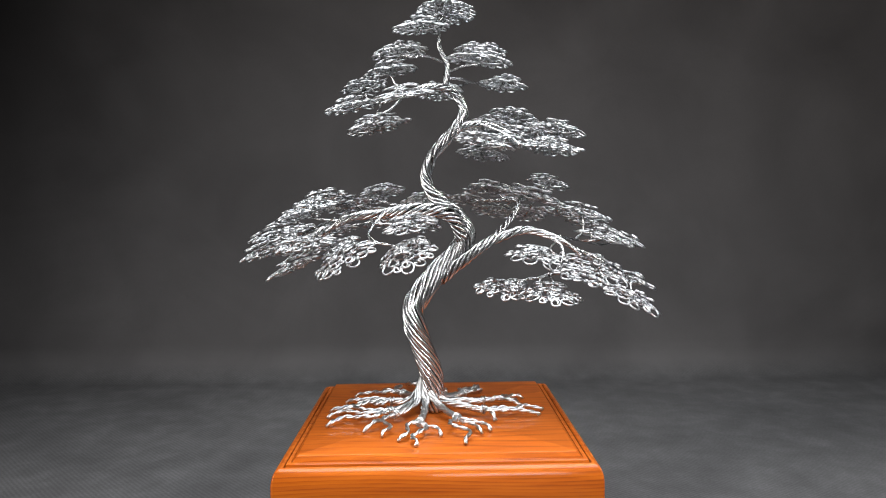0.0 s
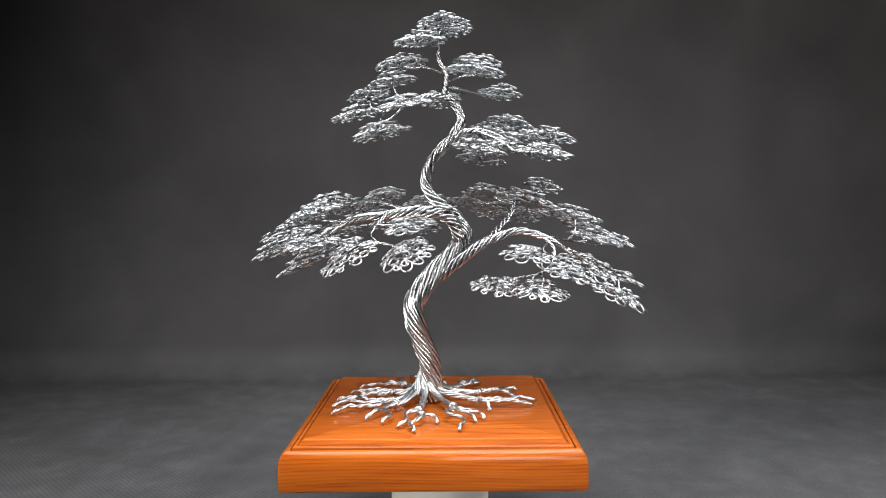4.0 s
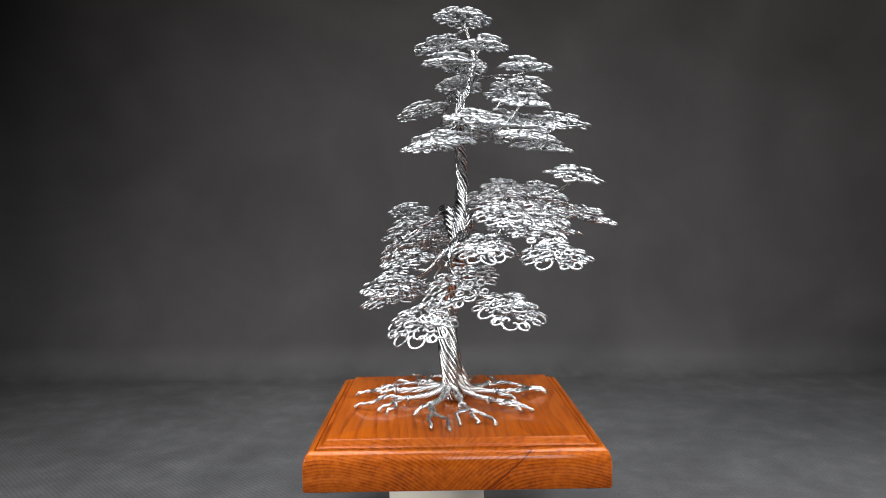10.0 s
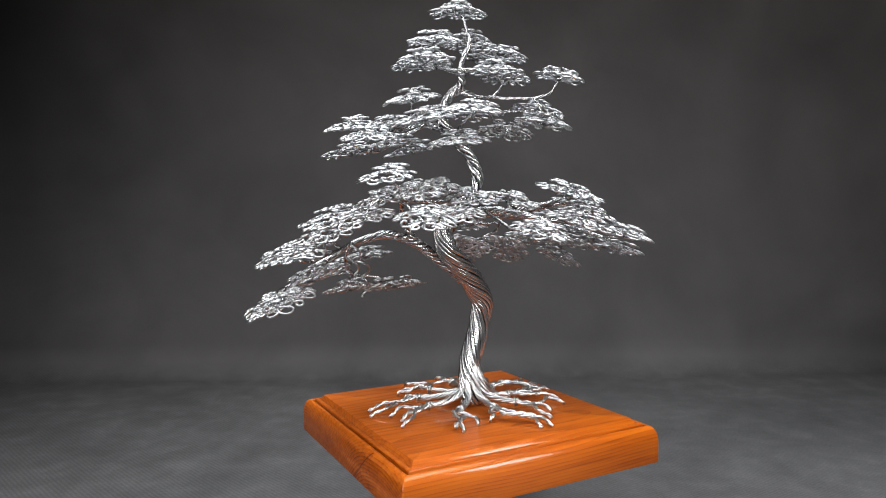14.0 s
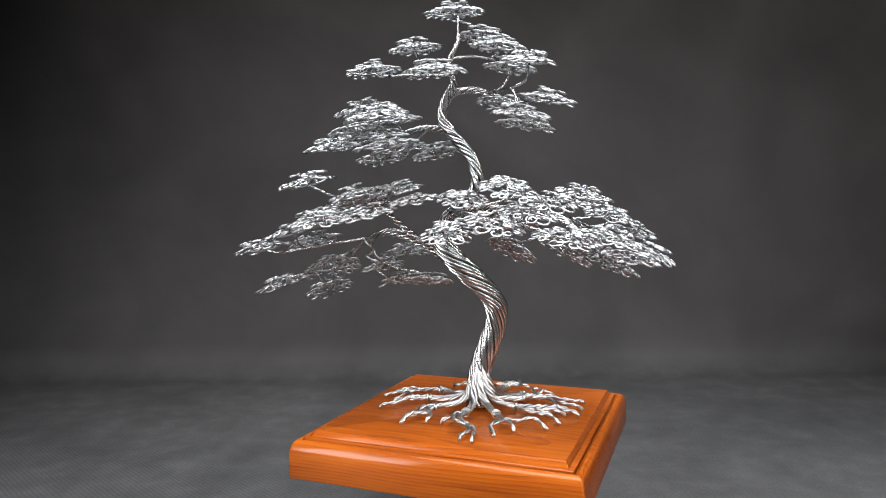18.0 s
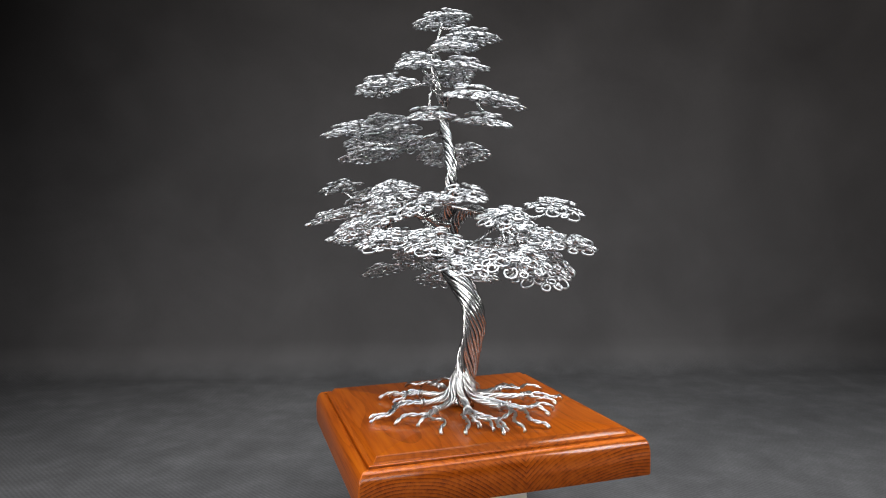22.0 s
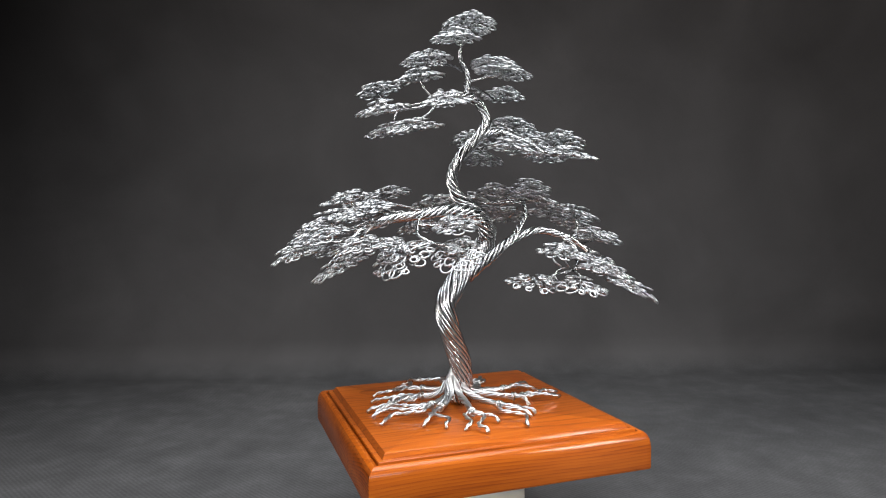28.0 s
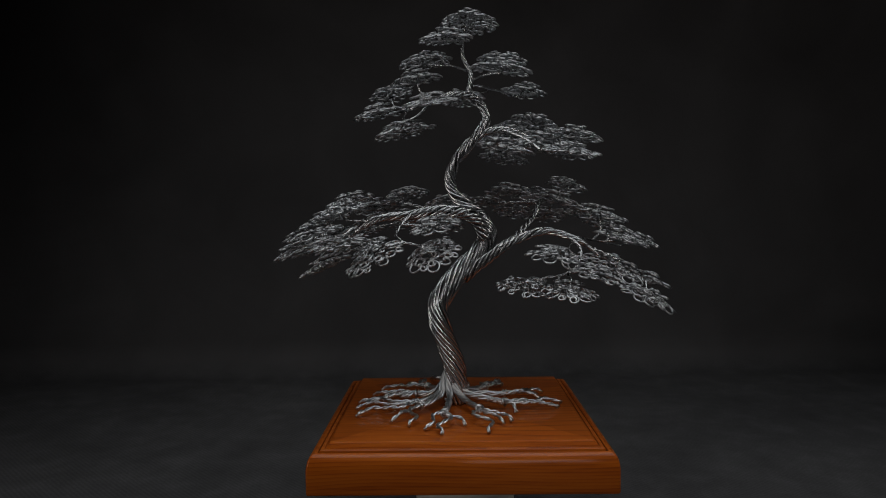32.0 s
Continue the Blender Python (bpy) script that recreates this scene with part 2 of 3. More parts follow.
# ---- setting: one sweep of cloth for floor and back, plain room round it ----
def setting():
    bend_y, bend_r, top = 1.15, 0.055, 1.7
    prof = [(-1.6, 0.0), (-0.6, 0.0), (0.0, 0.0), (0.4, 0.0), (0.8, 0.0), (bend_y - bend_r, 0.0)]
    for k in range(1, 13):
        a = math.pi / 2 * k / 12
        prof.append((bend_y - bend_r + bend_r * math.sin(a), bend_r - bend_r * math.cos(a)))
    prof += [(bend_y + 0.004, 0.5), (bend_y + 0.01, 0.9), (bend_y + 0.02, top)]
    xs = np.linspace(-1.7, 1.7, 69)
    verts, faces = [], []
    for y, z in prof:
        for x in xs:
            lift = 0.004 * noise.noise((x * 3.0, y * 2.0, z * 1.2))
            verts.append((x, y + (lift if z > 0.05 else 0.0), z))
    w = len(xs)
    for i in range(len(prof) - 1):
        for j in range(w - 1):
            faces.append((i * w + j, i * w + j + 1, (i + 1) * w + j + 1, (i + 1) * w + j))
    ob = mesh_object("backdrop", verts, faces, CLOTH)
    tagged(ob, "mottled dark grey cloth sweeping from table up the back", "backdrop", kind="structure")

    def slab(name, x0, x1, y0, y1, z0, z1, label):
        v = [(x, y, z) for z in (z0, z1) for y in (y0, y1) for x in (x0, x1)]
        f = [(0, 2, 3, 1), (4, 5, 7, 6), (0, 1, 5, 4), (2, 6, 7, 3), (0, 4, 6, 2), (1, 3, 7, 5)]
        tagged(mesh_object(name, v, f, ROOM, None, False), label, "wall", kind="structure")

    slab("wall_south", -1.9, 1.9, -1.75, -1.65, -0.1, 2.3, "plain grey painted room wall behind the camera")
    slab("wall_west", -1.9, -1.8, -1.65, 1.3, -0.1, 2.3, "plain grey painted room wall at the side")
    slab("wall_east", 1.8, 1.9, -1.65, 1.3, -0.1, 2.3, "plain grey painted room wall at the side")
    slab("wall_north", -1.9, 1.9, 1.3, 1.4, -0.1, 2.3, "plain grey painted room wall behind the cloth")
    slab("ceiling", -1.9, 1.9, -1.75, 1.4, 2.3, 2.4, "plain grey painted ceiling")
    slab("floor", -1.9, 1.9, -1.75, 1.4, -0.2, -0.1, "plain grey floor under the cloth")


setting()


# ---- the wooden plinth ----
def square_loop(half, z, corner, seg=4):
    pts = []
    for cx, cy, a0 in ((1, 1, 0), (-1, 1, 90), (-1, -1, 180), (1, -1, 270)):
        for k in range(seg + 1):
            a = radians(a0 + 90 * k / seg)
            pts.append((cx * (half - corner) + corner * math.cos(a), cy * (half - corner) + corner * math.sin(a), z))
    return pts


def plinth_mesh(parent):
    prof = [(0.02, 0.0, 0.001), (0.0862, 0.0, 0.0005), (0.0870, -0.0003, 0.0005), (0.0890, -0.0029, 0.0005), (0.0894, -0.0040, 0.0005), (0.0901, -0.0041, 0.0005),
            (0.0904, -0.0036, 0.0005), (0.0926, -0.0037, 0.0005), (0.0930, -0.0042, 0.0005), (0.0932, -0.0068, 0.0005), (0.0939, -0.0068, 0.0006),
            (0.0944, -0.0053, 0.0006), (0.0957, -0.0047, 0.0007), (0.0973, -0.0052, 0.0009), (0.0988, -0.0066, 0.0011), (0.1000, -0.0088, 0.0013), (0.1007, -0.0116, 0.0015), (0.1011, -0.0150, 0.0015),
            (0.1011, -0.0298, 0.0015), (0.1008, -0.0306, 0.0015), (0.1000, -0.0311, 0.0015), (0.02, -0.0311, 0.001)]
    verts, faces = [], []
    for half, z, c in prof:
        verts += square_loop(half, z, c)
    n = len(verts) // len(prof)
    for i in range(len(prof) - 1):
        for k in range(n):
            k2 = (k + 1) % n
            faces.append((i * n + k, (i + 1) * n + k, (i + 1) * n + k2, i * n + k2))
    faces.append(tuple(range(n)))
    faces.append(tuple(reversed(range((len(prof) - 1) * n, len(prof) * n))))
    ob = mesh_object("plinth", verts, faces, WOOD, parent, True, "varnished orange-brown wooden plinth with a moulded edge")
    ob.data.set_sharp_from_angle(angle=radians(28))
    for sx in (-1, 1):
        for sy in (-1, 1):
            st = ([], [])
            tube(st, [(sx * 0.088, sy * 0.088, -0.0307), (sx * 0.088, sy * 0.088, -0.0340)], 0.006, 16)
            mesh_object("foot", *st, RUBBER, ob, False, "small black rubber foot")
    return ob


sculpture = tagged(new("wire_tree_sculpture"), "silver twisted-wire bonsai tree fixed on a square varnished wooden plinth", "sculpture")
plinth_mesh(sculpture)


# ---- the tree ----
R = np.random.RandomState(7)
TRUNK_X, TRUNK_Y = -0.0052, 0.0022
BIG, MID, SMALL = 0.0038, 0.0033, 0.0028   # scroll sizes


def curl_points(size, hand, turns, double):
    """A flat scroll of wire that opens from the origin towards +x: a short tail into a spiral eye, or a C with an eye at each end."""
    pts = []
    if double:
        n = 22
        for k in range(n):
            f = k / (n - 1)
            g = abs(2 * f - 1)
            a = (2 * f - 1) * 3.9
            r = size * (1.25 - 0.80 * g * g)
            off = (2 * f - 1) * size * 0.62
            pts.append((size * 0.3 + r * math.cos(a), hand * (off + r * math.sin(a) * 0.80), size * 0.12 * math.sin(6 * f)))
        return np.array(pts)
    for k in range(3):
        pts.append((-size * (0.95 - 0.40 * k), hand * size * (0.22 - 0.09 * k), 0.0))
    n = 17
    for k in range(n):
        f = k / (n - 1)
        a = math.pi - hand * f * turns * 2 * math.pi
        r = size * (1.0 - 0.60 * f)
        pts.append((size * 0.8 + r * math.cos(a) * 0.95, r * math.sin(a), size * 0.15 * math.sin(f * 3)))
    return np.array(pts)


def foliage_pad(branch, at, node_pts, long_r, short_r, size, droop, bank):
    """A flat cloud of wire scrolls at the end of a twig that leaves the branch at its nearest point."""
    at = np.array(at, float)
    near = node_pts[np.argmin(np.linalg.norm((node_pts - at) * (1, 1, 2.1), axis=1))]
    out = at[:2] - np.array((TRUNK_X + 0.012, TRUNK_Y))
    yaw = math.atan2(out[1], out[0]) + R.uniform(-0.3, 0.3)
    cy, sy = math.cos(yaw), math.sin(yaw)
    ax, ay = np.array((cy, sy, -droop)), np.array((-sy, cy, bank))
    ax /= np.linalg.norm(ax)
    ay /= np.linalg.norm(ay)
    az = np.cross(ax, ay)
    wire_r = {BIG: 0.00065, MID: 0.00061, SMALL: 0.00057}[size]
    st = ([], [])
    rise = 0.22 * short_r
    rings = max(2, int(round(short_r / (size * 1.85))))
    spots = [(0.0, 0.0, 0.0)]
    for ring in range(1, rings + 1):
        f = ring / rings
        along, across = (long_r - 1.3 * size) * f, (short_r - 1.1 * size) * f
        n = max(4, int(math.pi * (along + across) / (size * (1.95 if ring == rings else 2.25))))
        for k in range(n):
            spots.append((f, 2 * math.pi * (k + R.uniform(-0.22, 0.22)) / n + ring * 0.7, 0.0))
    for k in range(int(len(spots) * R.uniform(0.30, 0.50))):
        spots.append((math.sqrt(R.rand()) * 0.62, R.uniform(0, 6.28), 0.0034))
    skew = (R.uniform(-0.15, 0.15) * long_r, R.uniform(-0.15, 0.15) * short_r)
    for f, a, lift in spots:
        px, py = (long_r - 1.3 * size) * f * math.cos(a), (short_r - 1.1 * size) * f * math.sin(a)
        if lift:
            px, py = px + skew[0], py + skew[1]
        hand = 1 if R.rand() < 0.5 else -1
        sz = size * R.uniform(0.78, 1.10)
        c = curl_points(sz, hand, R.uniform(1.05, 1.5), R.rand() < 0.45)
        d = math.atan2(py, px) + R.uniform(-0.7, 0.7)
        tilt, lean = R.normal(0, 0.06), R.normal(0, 0.06)
        x = px + c[:, 0] * math.cos(d) - c[:, 1] * math.sin(d)
        y = py + c[:, 0] * math.sin(d) + c[:, 1] * math.cos(d)
        g = (x / long_r) ** 2 + (y / short_r) ** 2
        z = lift + rise * (0.5 - 1.0 * np.minimum(g, 1.3)) + R.uniform(-1, 1) * 0.0007 + c[:, 2] + tilt * (x - px) + lean * (y - py)
        tube(st, at + x[:, None] * ax + y[:, None] * ay + z[:, None] * az, wire_r, 6)
    # ribs under the scrolls
    for k in range(6):
        a = k * math.pi / 3 + R.uniform(-0.3, 0.3)
        tip = at + ax * long_r * 0.75 * math.cos(a) + ay * short_r * 0.75 * math.sin(a) - az * 0.0012
        mid = at + (tip - at) * 0.5 - az * 0.0022
        tube(st, smooth_path([at - az * 0.003, mid, tip], 0.003), wire_r, 5)
    mesh_object("foliage_pad", *st, LEAF_WIRE, branch)
    foot = at - az * 0.0028
    gap = foot - near
    bow = np.array((-gap[1], gap[0], 0.0)) * R.uniform(-0.25, 0.25)
    knee = near + gap * (0.62, 0.62, 0.30) + bow
    bundle("twig", [near, knee, foot, foot + (foot - knee) * (0.3, 0.3, 0.05)], [0.0013, 0.0011, 0.0009], 2, 0.013, 0.00060, branch, R, False)


def limb(label, main, radii, count, pitch, wire_r, subs):
    """A branch with side branches; returns the part and all points that twigs may leave from."""
    ob = bundle("branch", main, radii, count, pitch, wire_r, sculpture, R, True, label)
    nodes = [smooth_path(main, 0.003)[len(main):]]
    for pts, rad in subs:
        thick = rad[0] > 0.0025
        bundle("side_branch", pts, rad if thick else [0.75 * r for r in rad], 3, 0.018, 0.00090 if thick else 0.00066, ob, R, False)
        nodes.append(smooth_path(pts, 0.003)[3:])
    return ob, np.vstack(nodes)


def trunk():
    low = [(-0.0036, 0.0022, 0.0015), (-0.0028, 0.0000, 0.020), (-0.0052, -0.0025, 0.035), (-0.0106, -0.0036, 0.050), (-0.0154, -0.0046, 0.065),
           (-0.0162, -0.0024, 0.080), (-0.0062, 0.0018, 0.095), (0.0030, 0.0062, 0.105), (0.0135, 0.0083, 0.115), (0.0215, 0.0083, 0.125),
           (0.0230, 0.0065, 0.135), (0.0165, 0.0060, 0.145)]
    bundle("trunk", low, [0.0098, 0.0090, 0.0086, 0.0086, 0.0088, 0.0090, 0.0088, 0.0082, 0.0066], 16, 0.108, 0.00140, sculpture, R, True,
               "thick trunk of twisted silver wires")
    high = [(0.0190, 0.0085, 0.120), (0.0235, 0.0068, 0.134), (0.0178, 0.0062, 0.146), (0.0060, 0.0068, 0.156), (-0.0028, 0.0082, 0.165), (-0.0062, 0.0092, 0.175),
            (-0.0036, 0.0088, 0.186), (0.0030, 0.0080, 0.196), (0.0122, 0.0066, 0.206), (0.0198, 0.0055, 0.215), (0.0222, 0.0060, 0.224),
            (0.0181, 0.0086, 0.235), (0.0115, 0.0130, 0.243)]
    bundle("upper_trunk", high, [0.0062, 0.0060, 0.0053, 0.0048, 0.0047, 0.0043, 0.0032], 8, 0.046, 0.00122, sculpture, R, True,
                        "slender upper trunk of twisted silver wires")
    top = [(0.0150, 0.0100, 0.236), (0.0096, 0.0135, 0.244), (0.0110, 0.0158, 0.253), (0.0112, 0.0172, 0.261), (0.0060, 0.0182, 0.270), (0.0050, 0.0165, 0.279)]
    bundle("leader", top, [0.0030, 0.0027, 0.0024, 0.0020], 5, 0.020, 0.00095, sculpture, R, True, "thin twisted leader of the tree")


def roots():
    def root(junction, tips):
        jx, jy = junction
        d = math.atan2(jy - TRUNK_Y, jx - TRUNK_X)

        def round_trunk(turn, r, z):
            return (TRUNK_X + r * math.cos(d + turn), TRUNK_Y + r * math.sin(d + turn), z)

        start = [round_trunk(-0.75, 0.0018, 0.034), round_trunk(-0.35, 0.0078, 0.0180), round_trunk(-0.10, 0.0118, 0.0105),
                 ((TRUNK_X + jx) / 2 + 0.003 * math.cos(d), (TRUNK_Y + jy) / 2 + 0.003 * math.sin(d), 0.0074), (jx, jy, 0.0060)]
        ob = bundle("root", start, [0.0016, 0.0031, 0.0031, 0.0028, 0.0023], 5, 0.034, 0.00110, sculpture, R, False, metal=ROOT_WIRE)
        # a loose turn of wire binds the fork
        heading = math.atan2(jy - TRUNK_Y, jx - TRUNK_X)
        bind = ([], [])
        tube(bind, [(jx - math.cos(heading) * (0.002 - 0.0007 * k / 3) - math.sin(heading) * 0.0028 * math.cos(k * 0.62),
                     jy - math.sin(heading) * (0.002 - 0.0007 * k / 3) + math.cos(heading) * 0.0028 * math.cos(k * 0.62),
                     0.0062 + 0.0029 * math.sin(k * 0.62)) for k in range(15)], 0.0008, 6)
        mesh_object("binding", *bind, ROOT_WIRE, ob)
        for tx, ty in tips:
            sx, sy = TRUNK_X + (jx - TRUNK_X) * 0.60, TRUNK_Y + (jy - TRUNK_Y) * 0.60
            dx, dy = tx - jx, ty - jy
            q = R.uniform(0.05, 0.18) * (1 if R.rand() < 0.5 else -1)
            pts = [(sx, sy, 0.0072), (jx, jy, 0.0062 + R.uniform(0, 0.0012)),
                   (jx + 0.35 * dx - q * dy, jy + 0.35 * dy + q * dx, 0.0052 + R.uniform(0, 0.0026)),
                   (jx + 0.70 * dx + 0.6 * q * dy, jy + 0.70 * dy - 0.6 * q * dx, 0.0046 + R.uniform(0, 0.0026)), (jx + 0.92 * dx, jy + 0.92 * dy, 0.0032 + R.uniform(0, 0.0010)), (tx, ty, 0.0014)]
            bundle("root_tip", pts, [0.0019, 0.0018, 0.0017], 2, 0.0140, 0.00090, ob, R, False, metal=ROOT_WIRE)

    root((-0.034, -0.018), [(-0.077, -0.036), (-0.079, -0.017), (-0.079, -0.001)])
    root((-0.030, -0.026), [(-0.0495, -0.050), (-0.0365, -0.060)])
    root((-0.012, -0.046), [(-0.025, -0.068), (-0.0135, -0.0785), (0.003, -0.060)])
    root((0.014, -0.036), [(0.0185, -0.076), (0.030, -0.057), (0.0365, -0.0506)])
    root((0.034, -0.018), [(0.079, -0.004), (0.0745, -0.0170), (0.0415, -0.0290)])
    root((0.036, 0.006), [(0.0665, 0.003), (0.0633, 0.0163), (0.068, 0.0287)])
    root((0.022, 0.028), [(0.037, 0.050), (0.036, 0.0585), (0.0197, 0.051)])
    root((-0.004, 0.034), [(0.0087, 0.0487), (-0.0157, 0.0772), (-0.0244, 0.078)])
    root((-0.026, 0.030), [(-0.034, 0.063), (-0.0445, 0.0487), (-0.065, 0.038)])
    root((-0.034, 0.008), [(-0.0705, 0.0225), (-0.061, 0.009), (-0.0699, 0.0017), (-0.0736, -0.0073)])


trunk()
roots()


def pads(branch_nodes, size, rows):
    branch, nodes = branch_nodes
    for x, y, z, a, b, *slope in rows:
        droop = slope[0] if slope else {BIG: 0.26, MID: 0.18, SMALL: 0.12}[size] * R.uniform(0.8, 1.2)
        foliage_pad(branch, (x, y, z), nodes, a, b, size, droop, slope[1] if len(slope) > 1 else R.uniform(-0.06, 0.06))


# low branch towards -x
low_left = limb("stout low branch of twisted wire, arching outward",
                [(0.0215, 0.0040, 0.130), (0.0155, -0.0010, 0.143), (0.0030, -0.004, 0.1500), (-0.0132, -0.006, 0.1516), (-0.0340, -0.006, 0.1488), (-0.050, -0.006, 0.1475),
                 (-0.066, -0.005, 0.1440), (-0.086, 0.000, 0.131)],
                [0.0064, 0.0060, 0.0053, 0.0045, 0.0038, 0.0030, 0.0020], 7, 0.040, 0.00122,
                [([(-0.034, -0.006, 0.1515), (-0.042, -0.016, 0.143), (-0.046, -0.030, 0.134), (-0.040, -0.042, 0.129)], [0.0022, 0.0018, 0.0014]),
                 ([(-0.044, -0.006, 0.1500), (-0.056, 0.010, 0.151), (-0.062, 0.030, 0.155), (-0.072, 0.048, 0.156)], [0.0022, 0.0018, 0.0014]),
                 ([(-0.072, -0.004, 0.145), (-0.095, 0.016, 0.136), (-0.108, 0.034, 0.129)], [0.0020, 0.0016, 0.0013]),
                 ([(-0.080, -0.002, 0.140), (-0.098, -0.012, 0.124), (-0.110, -0.016, 0.112)], [0.0020, 0.0016, 0.0013])])
pads(low_left, BIG, [(-0.088, 0.030, 0.1615, 0.021, 0.017), (-0.047, 0.066, 0.1645, 0.024, 0.018), (-0.086, -0.036, 0.1525, 0.022, 0.018),
                     (-0.088, -0.044, 0.1290, 0.022, 0.018), (-0.126, 0.010, 0.1225, 0.022, 0.021, 0.40), (-0.119, 0.038, 0.1205, 0.020, 0.018),
                     (-0.108, 0.055, 0.1335, 0.023, 0.019), (-0.102, -0.017, 0.1115, 0.021, 0.020, 0.45), (-0.062, -0.041, 0.1195, 0.024, 0.021, 0.60),
                     (-0.019, -0.038, 0.1205, 0.022, 0.019, 0.55), (-0.017, -0.030, 0.1420, 0.025, 0.016), (-0.104, 0.006, 0.1465, 0.022, 0.018),
                     (-0.113, -0.014, 0.1355, 0.021, 0.017), (-0.074, -0.018, 0.1275, 0.022, 0.016), (-0.094, 0.012, 0.1250, 0.022, 0.017)])

# low branch to the rear
low_back = limb("low branch of twisted wire reaching back from the trunk",
                [(0.0215, 0.0070, 0.134), (0.0150, 0.014, 0.144), (0.005, 0.031, 0.150), (-0.006, 0.047, 0.150), (-0.022, 0.060, 0.146), (-0.044, 0.066, 0.142)],
                [0.0046, 0.0042, 0.0036, 0.0028, 0.0020], 7, 0.034, 0.00105,
                [([(0.003, 0.032, 0.151), (0.006, 0.050, 0.147), (0.002, 0.068, 0.138)], [0.0020, 0.0016, 0.0012]),
                 ([(-0.008, 0.049, 0.150), (-0.030, 0.054, 0.155), (-0.050, 0.060, 0.160)], [0.0020, 0.0016, 0.0012])])
pads(low_back, BIG, [(-0.008, 0.048, 0.1600, 0.023, 0.017), (-0.060, 0.070, 0.1500, 0.022, 0.017), (-0.012, 0.082, 0.1380, 0.024, 0.018),
                     (-0.042, 0.084, 0.1437, 0.024, 0.017), (-0.086, 0.077, 0.1340, 0.024, 0.019), (-0.070, 0.050, 0.1560, 0.021, 0.016)])

# low branch towards +x
low_right = limb("long low branch of twisted wire, bowed like an arch",
                 [(0.004, 0.003, 0.099), (0.0190, 0.001, 0.1115), (0.0350, 0.001, 0.1230), (0.0500, 0.005, 0.1310), (0.0680, 0.0058, 0.1345), (0.084, 0.001, 0.1315),
                  (0.0963, -0.003, 0.1255), (0.108, -0.006, 0.116)],
                 [0.0052, 0.0049, 0.0045, 0.0040, 0.0035, 0.0029, 0.0018], 6, 0.036, 0.00118,
                 [([(0.042, 0.003, 0.1275), (0.0590, 0.0150, 0.145), (0.067, 0.030, 0.158), (0.080, 0.046, 0.161)], [0.0034, 0.0027, 0.0015]),
                  ([(0.084, 0.001, 0.1315), (0.0925, -0.009, 0.122), (0.0900, -0.018, 0.112), (0.080, -0.030, 0.104)], [0.0022, 0.0018, 0.0012]),
                  ([(0.104, -0.005, 0.121), (0.124, -0.002, 0.112), (0.142, 0.012, 0.102)], [0.0018, 0.0015, 0.0012]),
                  ([(0.092, -0.001, 0.130), (0.112, 0.028, 0.126), (0.136, 0.048, 0.121)], [0.0018, 0.0015, 0.0012])])
pads(low_right, BIG, [(0.049, 0.040, 0.1660, 0.023, 0.018), (0.026, 0.055, 0.1600, 0.020, 0.016), (0.097, 0.077, 0.1730, 0.021, 0.017), (0.083, 0.033, 0.1600, 0.023, 0.018),
                      (0.117, 0.030, 0.1480, 0.022, 0.018), (0.078, 0.088, 0.1470, 0.023, 0.018), (0.151, 0.055, 0.1255, 0.022, 0.020),
                      (0.130, 0.016, 0.1290, 0.023, 0.018), (0.151, 0.029, 0.0955, 0.024, 0.019, 0.30),
                      (0.140, -0.021, 0.0865, 0.022, 0.020, 0.42, 0.20), (0.122, 0.002, 0.1070, 0.026, 0.023, 0.40, 0.20), (0.071, -0.031, 0.1185, 0.022, 0.018, 0.12, 0.12),
                      (0.078, -0.044, 0.0935, 0.021, 0.019, 0.12, 0.17), (0.099, -0.043, 0.1050, 0.020, 0.017), (0.049, -0.025, 0.0955, 0.023, 0.019, 0.12, 0.20),
                      (0.066, 0.060, 0.1650, 0.021, 0.017), (0.104, 0.055, 0.1480, 0.022, 0.017), (0.128, 0.048, 0.1380, 0.022, 0.017),
                      (0.050, 0.078, 0.1500, 0.022, 0.017)])

# loose curled ends below the long low branch
for start, end in (((0.0910, -0.013, 0.119), (0.083, -0.004, 0.090)), ((0.0930, -0.001, 0.129), (0.088, 0.006, 0.104))):
    start, end = np.array(start), np.array(end)
    coil = [start]
    for k in range(1, 19):
        f = k / 18
        turn = 4 * math.pi * f
        coil.append(start + (end - start) * f + np.array((math.cos(turn) - 1, math.sin(turn), 0.35 * math.sin(turn))) * 0.0042 * min(1.0, 2.5 * f))
    st = ([], [])
    tube(st, smooth_path(coil, 0.0012), 0.0007, 6)
    mesh_object("twig", *st, LEAF_WIRE, low_right[0])

# middle branch towards +x
mid_right = limb("short middle branch of twisted wire",
                 [(0.0110, 0.006, 0.206), (0.0230, 0.004, 0.2125), (0.0350, 0.006, 0.2145), (0.048, 0.009, 0.212), (0.062, 0.014, 0.207)],
                 [0.0036, 0.0030, 0.0024, 0.0016], 5, 0.026, 0.00095,
                 [([(0.034, 0.005, 0.2140), (0.050, -0.006, 0.206), (0.062, -0.016, 0.196)], [0.0018, 0.0015, 0.0012]),
                  ([(0.036, 0.006, 0.2140), (0.040, 0.030, 0.208), (0.036, 0.052, 0.204)], [0.0018, 0.0015, 0.0012]),
                  ([(0.056, 0.012, 0.209), (0.074, 0.026, 0.205), (0.092, 0.032, 0.198)], [0.0018, 0.0014, 0.0011])])
